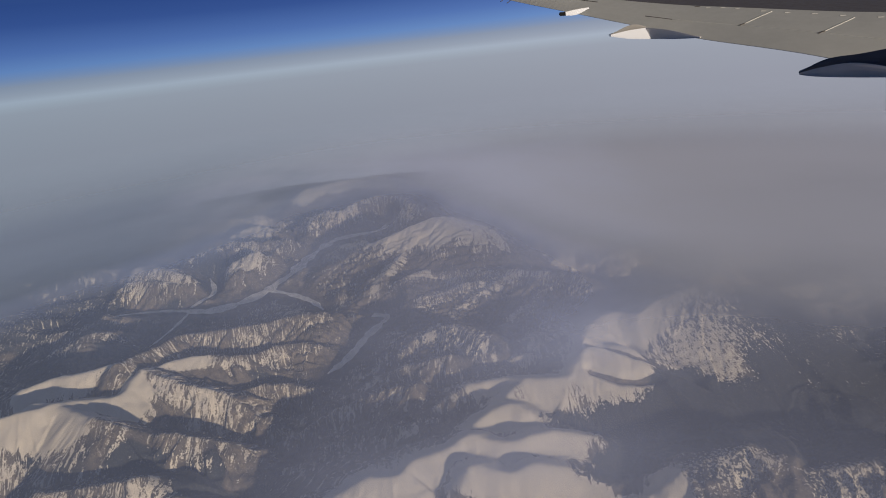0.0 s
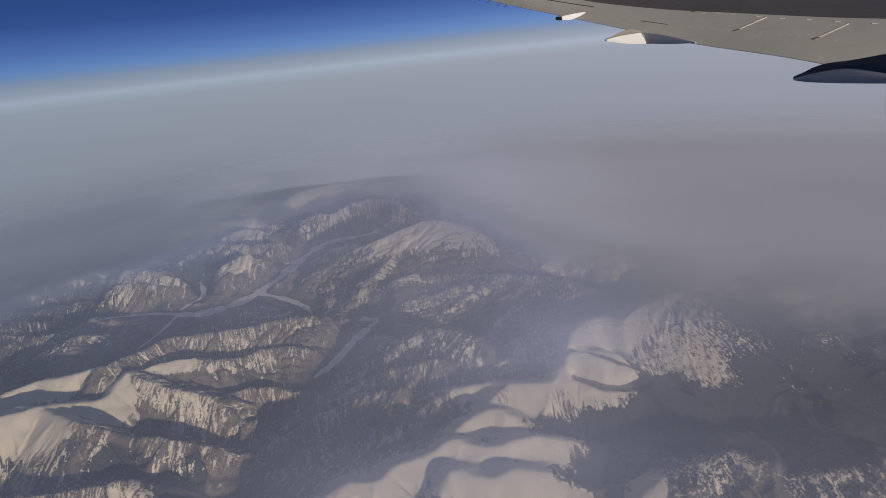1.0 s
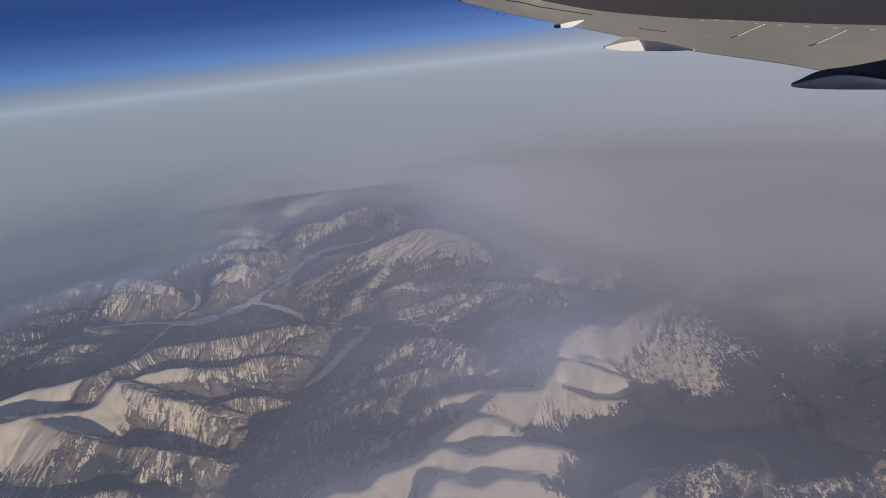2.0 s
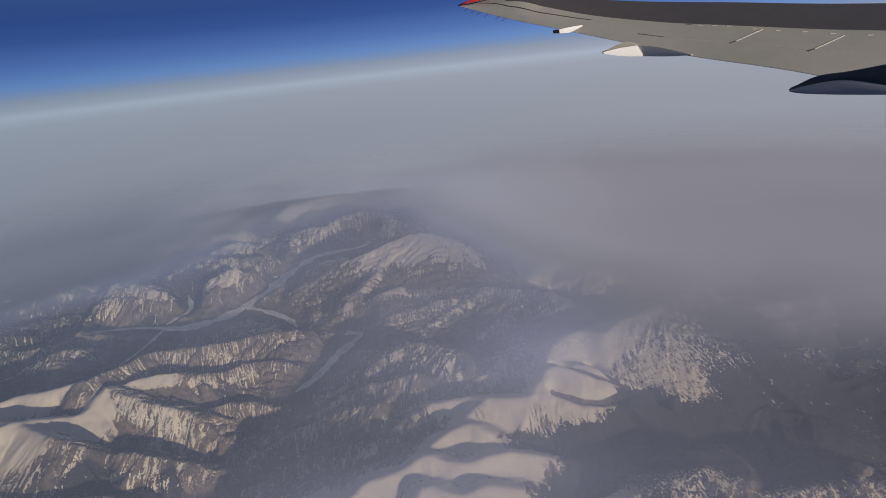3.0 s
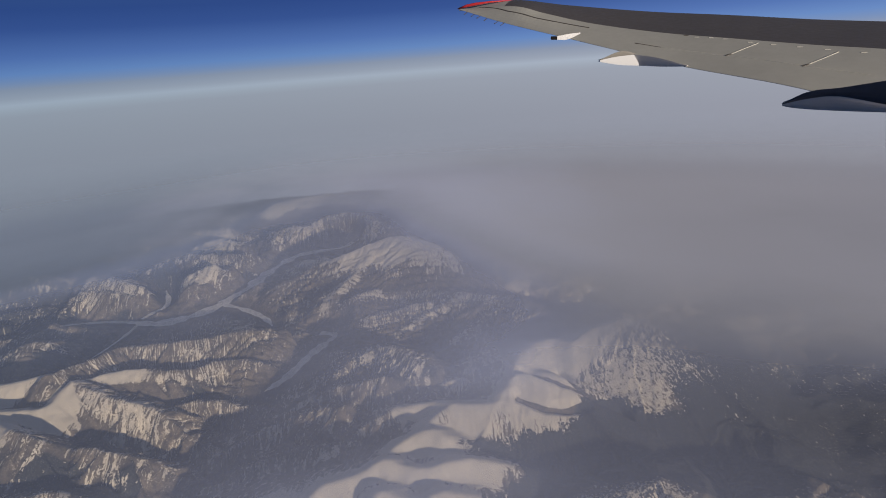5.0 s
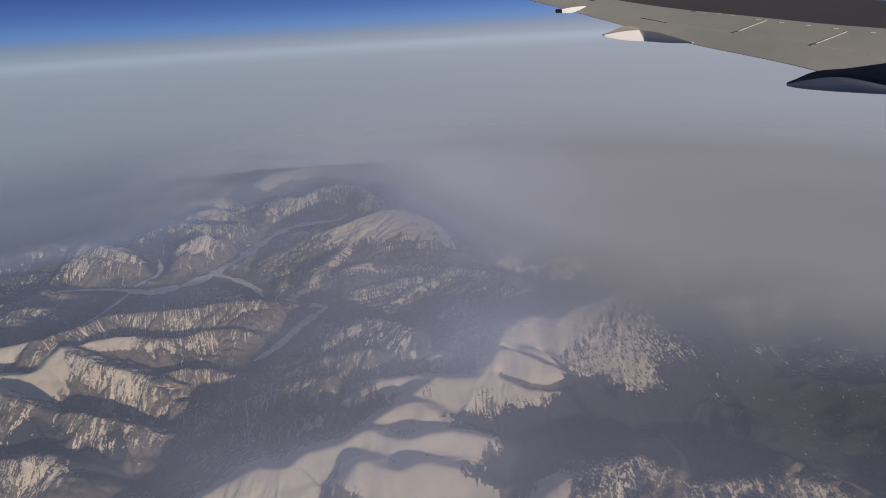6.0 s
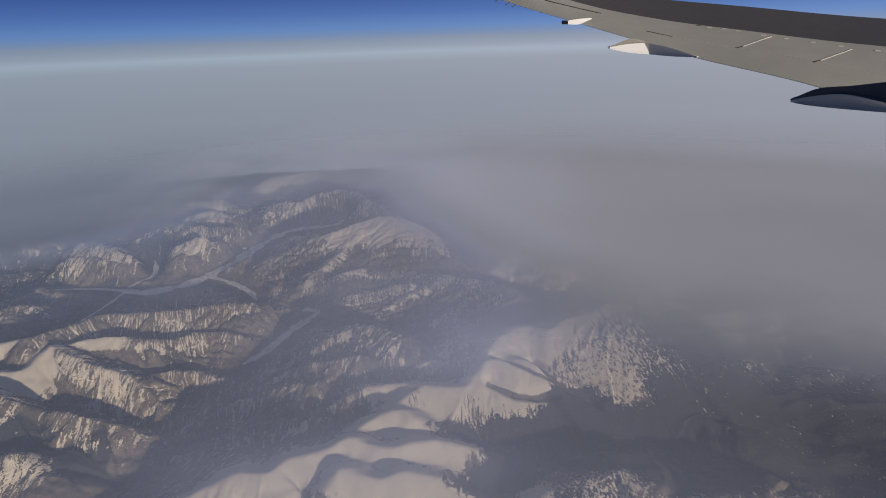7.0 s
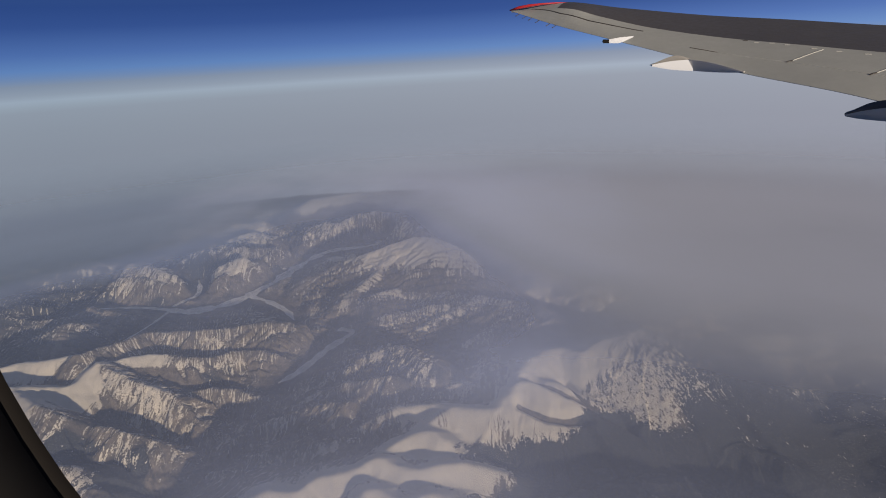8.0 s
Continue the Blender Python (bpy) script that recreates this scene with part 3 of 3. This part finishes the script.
for title, (w, line) in RIVERS.items():
    q = smooth_line(line, 7)
    tang = np.gradient(q, axis=0)
    tang /= np.linalg.norm(tang, axis=1)[:, None]
    side = np.stack([-tang[:, 1], tang[:, 0]], 1)
    n = np.array([value_noise(np.array([i * 0.37]), np.array([w * 3.1]), 77)[0] for i in range(len(q))])
    n = n + 0.6 * np.array([value_noise(np.array([i * 1.3]), np.array([w * 5.3]), 79)[0] for i in range(len(q))])
    ends = np.minimum(1, (np.arange(len(q))[::-1] + 0.6) / 6) if title != "main" else 1.0
    wide = w * np.clip(0.8 + 0.4 * n, 0.35, 1.3) * ends
    verts, faces = [], []
    for p, s, ww in zip(q, side, wide):
        for f in (-1.0, -0.4, 0.4, 1.0):
            at = p + s * f * ww
            verts.append((at[0], at[1], float(floor_level(np.array(at[0]), np.array(at[1]))) - 0.6 - 0.3 * (abs(f) > 0.9)))
    for i in range(len(q) - 1):
        for j in range(3):
            faces.append((4 * i + j, 4 * i + j + 1, 4 * i + j + 5, 4 * i + j + 4))
    tagged(new("river", mesh_of("river", verts, faces, ICE, True)), "pale frozen river on the valley floor", "river", "frozen rivers", "structure")

# ---------------------------------------------------------------- the haze
BANK = np.array([(-60, 1500), (-20, 1130), (85, 940), (160, 815), (235, 712), (265, 640), (318, 595), (350, 520), (390, 450), (440, 380), (520, 300)], float)


def haze_density(x, y):
    """Distance haze put into the sheets' opacity, by range from mid-flight and fitted to the camera's view: the thin
    mist, and the bank.
    """
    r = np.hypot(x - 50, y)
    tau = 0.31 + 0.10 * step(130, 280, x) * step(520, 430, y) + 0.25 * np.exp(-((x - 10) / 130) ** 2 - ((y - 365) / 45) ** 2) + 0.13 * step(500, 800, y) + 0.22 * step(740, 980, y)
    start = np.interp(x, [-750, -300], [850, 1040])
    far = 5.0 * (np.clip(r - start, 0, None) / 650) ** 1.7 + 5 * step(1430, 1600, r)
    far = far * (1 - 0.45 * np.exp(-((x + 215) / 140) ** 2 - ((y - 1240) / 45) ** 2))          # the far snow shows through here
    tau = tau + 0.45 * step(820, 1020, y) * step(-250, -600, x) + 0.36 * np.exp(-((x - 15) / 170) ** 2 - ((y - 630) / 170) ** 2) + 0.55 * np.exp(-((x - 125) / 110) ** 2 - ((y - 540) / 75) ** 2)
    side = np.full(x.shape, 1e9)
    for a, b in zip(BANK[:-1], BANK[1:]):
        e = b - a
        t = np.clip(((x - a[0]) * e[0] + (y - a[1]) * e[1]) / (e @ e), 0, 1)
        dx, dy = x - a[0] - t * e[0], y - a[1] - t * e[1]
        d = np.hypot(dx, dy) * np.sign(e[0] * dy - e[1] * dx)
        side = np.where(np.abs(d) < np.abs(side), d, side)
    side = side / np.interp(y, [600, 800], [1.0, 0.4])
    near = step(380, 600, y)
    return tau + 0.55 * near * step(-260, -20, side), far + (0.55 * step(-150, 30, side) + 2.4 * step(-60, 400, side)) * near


HX = spread(-1500, 1600, 14, -2300, 2300, 1.06)
HY = spread(200, 2160, 12, -2300, 2300, 1.06)
hx, hy = np.meshgrid(HX, HY)
hr = np.hypot(hx, hy)
over = 70 + 22 * np.exp(-(hx / 240) ** 2 - ((hy - 880) / 240) ** 2) + 24 * step(820, 1250, hy)     # a little over the tops
LAYERS = 3
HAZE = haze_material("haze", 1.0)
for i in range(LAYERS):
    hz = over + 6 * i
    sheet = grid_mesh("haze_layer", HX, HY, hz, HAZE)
    # thickness is looked up along the sight lines from mid-flight
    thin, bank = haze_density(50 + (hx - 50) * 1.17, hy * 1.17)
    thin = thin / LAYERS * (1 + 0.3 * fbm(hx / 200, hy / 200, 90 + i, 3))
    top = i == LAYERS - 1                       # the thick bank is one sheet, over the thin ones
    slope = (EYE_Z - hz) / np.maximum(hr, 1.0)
    fade = step(0.105, 0.225, slope) if top else step(0.17, 0.21, slope)      # faded by angle below the eye, to clear the wing and meet the sky's haze
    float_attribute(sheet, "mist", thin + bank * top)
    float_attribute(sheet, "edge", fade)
    tagged(new("haze_layer", sheet), "haze sheet over the mountains, distance haze painted into its opacity and tint", "haze", "haze layers", "stuff")

# ---------------------------------------------------------------- the wing
TE = [(322, 4290, 640), (582, 3921, 515), (801, 3609, 422), (1092, 3195, 300), (1300, 2900, 212), (1569, 2517, 123), (1774, 2226, 36), (1990, 1925, -60)]
LE = [(331, 4463, 664), (682, 4279, 674), (1017, 4102, 603), (1468, 3865, 515), (1865, 3656, 453), (2258, 3450, 388), (2545, 3299, 348), (2900, 3105, 300)]
MID = [(326, 4368, 650), (651, 4042, 618), (832, 3873, 549), (1065, 3653, 462), (1363, 3378, 380), (1629, 3139, 324), (1922, 2882, 264), (2119, 2716, 230), (2420, 2455, 170)]


def along_line(points, n):
    """n points spaced evenly along a rounded line."""
    q = smooth_line(points, 8)
    s = np.concatenate([[0], np.cumsum(np.linalg.norm(np.diff(q, axis=0), axis=1))])
    return np.stack([np.interp(np.linspace(0, s[-1], n), s, q[:, k]) for k in range(3)], 1)


def slab(name, edge_a, edge_b, thick_a, thick_b, material, rows=5, crown=6.0):
    """A curved plate between two edges, with an underside."""
    n = len(edge_a)
    verts, faces = [], []
    for i in range(n):
        for j in range(rows):
            f = j / (rows - 1)
            p = edge_a[i] * (1 - f) + edge_b[i] * f
            verts.append((p[0], p[1], p[2] + crown * 4 * f * (1 - f)))
        for j in range(rows):
            f = j / (rows - 1)
            p = edge_a[i] * (1 - f) + edge_b[i] * f
            verts.append((p[0], p[1], p[2] - (thick_a[i] * (1 - f) + thick_b[i] * f)))
    w = 2 * rows
    for i in range(n - 1):
        for j in range(rows - 1):
            a = i * w + j
            faces.append((a, a + w, a + w + 1, a + 1))
            b = a + rows
            faces.append((b, b + 1, b + w + 1, b + w))
        for j in (0, rows - 1):
            a = i * w + j
            faces.append((a, a + rows, a + rows + w, a + w))
    for i in (0, n - 1):
        for j in range(rows - 1):
            a = i * w + j
            faces.append((a, a + 1, a + 1 + rows, a + rows))
    return mesh_of(name, verts, faces, material, False)


N = 81
te, mid, le = along_line(TE, N), along_line(MID, N), along_line(LE, N)
grow = np.linspace(0.1, 1, N)
TIP = 11                                        # the stations of the all-grey tip
wing = tagged(new("aircraft_wing"), "grey airliner wing with a darker front and red tip", "wing")
part("rear_panel", slab("rear_panel", te, mid, 1 + 1.5 * grow, 8 + 60 * grow, GREY), wing, "light grey painted metal")
part("tip_panel", slab("tip_panel", mid[:TIP + 1], le[:TIP + 1], (8 + 60 * grow)[:TIP + 1], (4 + 20 * grow)[:TIP + 1], GREY), wing)
part("front_panel", slab("front_panel", mid[TIP:], le[TIP:], (8 + 60 * grow)[TIP:], (4 + 20 * grow)[TIP:], DARK), wing, "dark grey painted metal")


def on_wing(u, f, lift=2.0):
    """A point of the rear panel: the share of the span from the tip, the share of its chord."""
    i = u * (N - 1)
    a = np.array([np.interp(i, np.arange(N), te[:, k]) for k in range(3)])
    b = np.array([np.interp(i, np.arange(N), mid[:, k]) for k in range(3)])
    p = a * (1 - f) + b * f
    return p + np.array([0, 0, 24 * f * (1 - f) + lift])


def strip(name, rows, width, material, lift=2.0, depth=3.0):
    """A thin raised bead along points of the rear panel."""
    pts = []
    for (u0, f0), (u1, f1) in zip(rows[:-1], rows[1:]):
        pts += [on_wing(u0 + (u1 - u0) * t, f0 + (f1 - f0) * t, lift) for t in np.arange(8) / 8]
    pts.append(on_wing(*rows[-1], lift))
    pts = np.array(pts)
    tang = np.gradient(pts, axis=0)
    tang /= np.linalg.norm(tang, axis=1)[:, None]
    side = np.cross(tang, np.array([-0.1, -0.25, 0.96]))
    side /= np.linalg.norm(side, axis=1)[:, None]
    verts, faces = [], []
    for p, q in zip(pts, side):
        for a, h in ((-1, -depth), (-0.8, 0), (0.8, 0), (1, -depth)):
            verts.append(tuple(p + q * a * width / 2 + np.array([0, 0, h])))
    for i in range(len(pts) - 1):
        for j in range(3):
            faces.append((4 * i + j, 4 * i + 4 + j, 4 * i + 5 + j, 4 * i + 1 + j))
    return mesh_of(name, verts, faces, material)


part("hinge_gap", strip("hinge_gap", [(0.064, 1.0), (0.154, 0.63), (0.234, 0.59), (0.306, 0.65), (0.366, 0.7)], 7, GAP), wing, "dark gap in front of the aileron")
part("flap_seam", strip("flap_seam", [(0.482, 0.39), (0.57, 0.42), (0.655, 0.45), (0.765, 0.44), (0.86, 0.45)], 5.5, SEAM), wing, "pale seam line")
for ends in (((0.650, 0.46), (0.685, 0.91)), ((0.768, 0.45), (0.805, 0.85))):
    part("panel_seam", strip("panel_seam", list(ends), 4.5, SEAM), wing, "pale seam line")
    (u, f), _ = ends
    part("seam_bracket", strip("seam_bracket", [(u - 0.004, f - 0.03), (u + 0.003, f + 0.03)], 9, GAP, 3), wing, "small dark bracket")
for u, f, w, m in ((0.555, 0.96, 5, GAP), (0.575, 0.93, 5, SEAM), (0.600, 0.96, 4, SEAM), (0.625, 0.95, 4, SEAM), (0.668, 0.91, 7, SEAM), (0.705, 0.90, 6, SEAM),
                   (0.745, 0.90, 6, SEAM), (0.785, 0.89, 7, SEAM), (0.835, 0.88, 7, SEAM)):
    part("fastener_plate", strip("fastener_plate", [(u, f), (u + 0.008, f + 0.012)], w, m), wing)
part("scuff_line", strip("scuff_line", [(0.478, 0.37), (0.505, 0.39), (0.53, 0.40)], 3, GAP), wing)


def loft(name, centres, radii, material, sides=14):
    """A round body along centres, with (across, up) radii at each."""
    c = np.array(centres, float)
    tang = np.gradient(c, axis=0)
    tang /= np.linalg.norm(tang, axis=1)[:, None]
    verts, faces = [], []
    for p, t, (ra, ru) in zip(c, tang, radii):
        across = np.cross(t, (0, 0, 1))
        across /= np.linalg.norm(across)
        up = np.cross(across, t)
        for j in range(sides):
            a = 2 * math.pi * j / sides
            verts.append(tuple(p + across * ra * math.cos(a) + up * ru * math.sin(a)))
    for i in range(len(c) - 1):
        for j in range(sides):
            k = (j + 1) % sides
            faces.append((i * sides + j, i * sides + k, (i + 1) * sides + k, (i + 1) * sides + j))
    faces += [tuple(range(sides - 1, -1, -1)), tuple(range((len(c) - 1) * sides, len(c) * sides))]
    return mesh_of(name, verts, faces, material, True)


# the red edge of the tip
part("tip_edge", loft("tip_edge", [(312, 4298, 645), (371, 4262, 657), (434, 4242, 663), (526, 4219, 667), (619, 4225, 668), (699, 4264, 669)],
                      [(4, 4), (7, 9), (7, 9), (6, 6), (4, 4), (2, 2)], RED), wing, "red painted tip edge")
# static wicks along the outer trailing edge
for u in (0.03, 0.055, 0.075, 0.10, 0.135, 0.155):
    p = on_wing(u, 0.0, 0)
    part("static_wick", loft("static_wick", [p, p + np.array([-14, -14, -10]), p + np.array([-26, -26, -15])], [(2, 2), (2, 2), (3, 3)], GAP, 6), wing)
# flap track fairings: long pods under the trailing edge
def wedge(name, low, high, depth, material, back=(0.55, 0.83, 0.0)):
    """A body between a lower and an upper edge, with a rounded front and a keel at its back."""
    low, high = along_line(low, 24), along_line(high, 24)
    verts, faces = [], []
    out = np.array(back)
    for i, (a, b) in enumerate(zip(low, high)):
        for f, d in ((0, 0.0), (0.25, -0.015), (0.5, -0.02), (0.75, -0.015), (1, 0.0), (0.5, 1.0)):
            verts.append(tuple(a * (1 - f) + b * f + out * d * depth))
    for i in range(23):
        for j in range(6):
            k = (j + 1) % 6
            faces.append((6 * i + j, 6 * i + 6 + j, 6 * i + 6 + k, 6 * i + k))
    faces += [tuple(range(6)), tuple(range(143, 137, -1))]
    return mesh_of(name, verts, faces, material)


mast = part("vent_mast", wedge("vent_mast", [(817, 3480, 384), (878, 3480, 383), (948, 3480, 408)], [(816, 3480, 404), (877, 3480, 411), (948, 3480, 414)], 22, WHITE, (0, 1, 0)),
            wing, "white mast with a dark end")
part("mast_end", wedge("mast_end", [(783, 3480, 386), (800, 3480, 385), (817, 3480, 384)], [(783, 3480, 406), (800, 3480, 405), (816, 3480, 404)], 22, BLACK, (0, 1, 0)), mast, "black end piece")
TAIL_LOW = [(956, 3112, 256), (1053, 3101, 235), (1154, 3090, 224)]
TAIL_HIGH = [(955, 3112, 265), (1037, 3103, 276), (1124, 3093, 280)]
pod = part("flap_fairing", wedge("flap_fairing", [(1153, 3086, 224), (1227, 2978, 215), (1302, 2869, 212)], [(1132, 3116, 280), (1208, 3006, 259), (1302, 2869, 217)], 50, FAIR),
           wing, "dark grey pod under the trailing edge")
part("fairing_tail", wedge("fairing_tail", TAIL_LOW, TAIL_HIGH, 40, WHITE, (0, 1, 0)), pod, "white painted tail cone")
part("fairing_shoulder", wedge("fairing_shoulder", TAIL_HIGH, [(953, 3112, 267), (1057, 3100, 302), (1134, 3092, 284)], 40, SHADE, (0, 1, 0)), pod)
BOTTOM = [(1553, 2485, 38), (1572, 2458, 32), (1598, 2418, 28), (1657, 2331, 24), (1750, 2193, 22), (1819, 2091, 23)]
FOLD = [(1552, 2486, 44), (1597, 2420, 65), (1665, 2319, 80), (1748, 2196, 55), (1818, 2092, 33)]
CROWN = [(1551, 2487, 47), (1607, 2405, 97), (1674, 2306, 113), (1743, 2203, 134), (1810, 2104, 154)]
pod = part("flap_fairing", wedge("flap_fairing", BOTTOM, FOLD, 90, FAIR), wing, "grey pod under the trailing edge")
part("fairing_top", wedge("fairing_top", FOLD, CROWN, 90, POD_SHADE), pod, "upper side of the pod, its shade painted dark")

# ---------------------------------------------------------------- the cabin window, at the end of the flight
def window_ring(name, y0, y1, grow_in, grow_out, material):
    """An oval ring round the eye's last place, from one depth to another."""
    cx, cz, n = 100 + 0.0112, EYE_Z + 0.02, 2.6
    verts, faces, m = [], [], 72
    for j in range(m):
        a = 2 * math.pi * j / m
        ca, sa = math.cos(a), math.sin(a)
        px = math.copysign(abs(ca) ** (2 / n), ca)
        pz = math.copysign(abs(sa) ** (2 / n), sa)
        for y, g in ((y0, grow_in + 0.012), (y0, grow_out), (y1, grow_out), (y1, grow_in)):
            verts.append((cx + px * (0.19 + g), y, cz + pz * (0.27 + g)))
    for j in range(m):
        k = (j + 1) % m
        for q in range(4):
            r = (q + 1) % 4
            faces.append((4 * j + q, 4 * k + q, 4 * k + r, 4 * j + r))
    return mesh_of(name, verts, faces, material, True)


window = tagged(new("window_surround"), "dark oval surround of the cabin window", "window frame")
part("reveal", window_ring("reveal", 0.14, 0.165, 0.002, 0.05, BLACK), window, "black inner reveal")
part("seal", window_ring("seal", 0.165, 0.17, 0.0, 0.03, SEAL), window, "dark grey rubber seal")
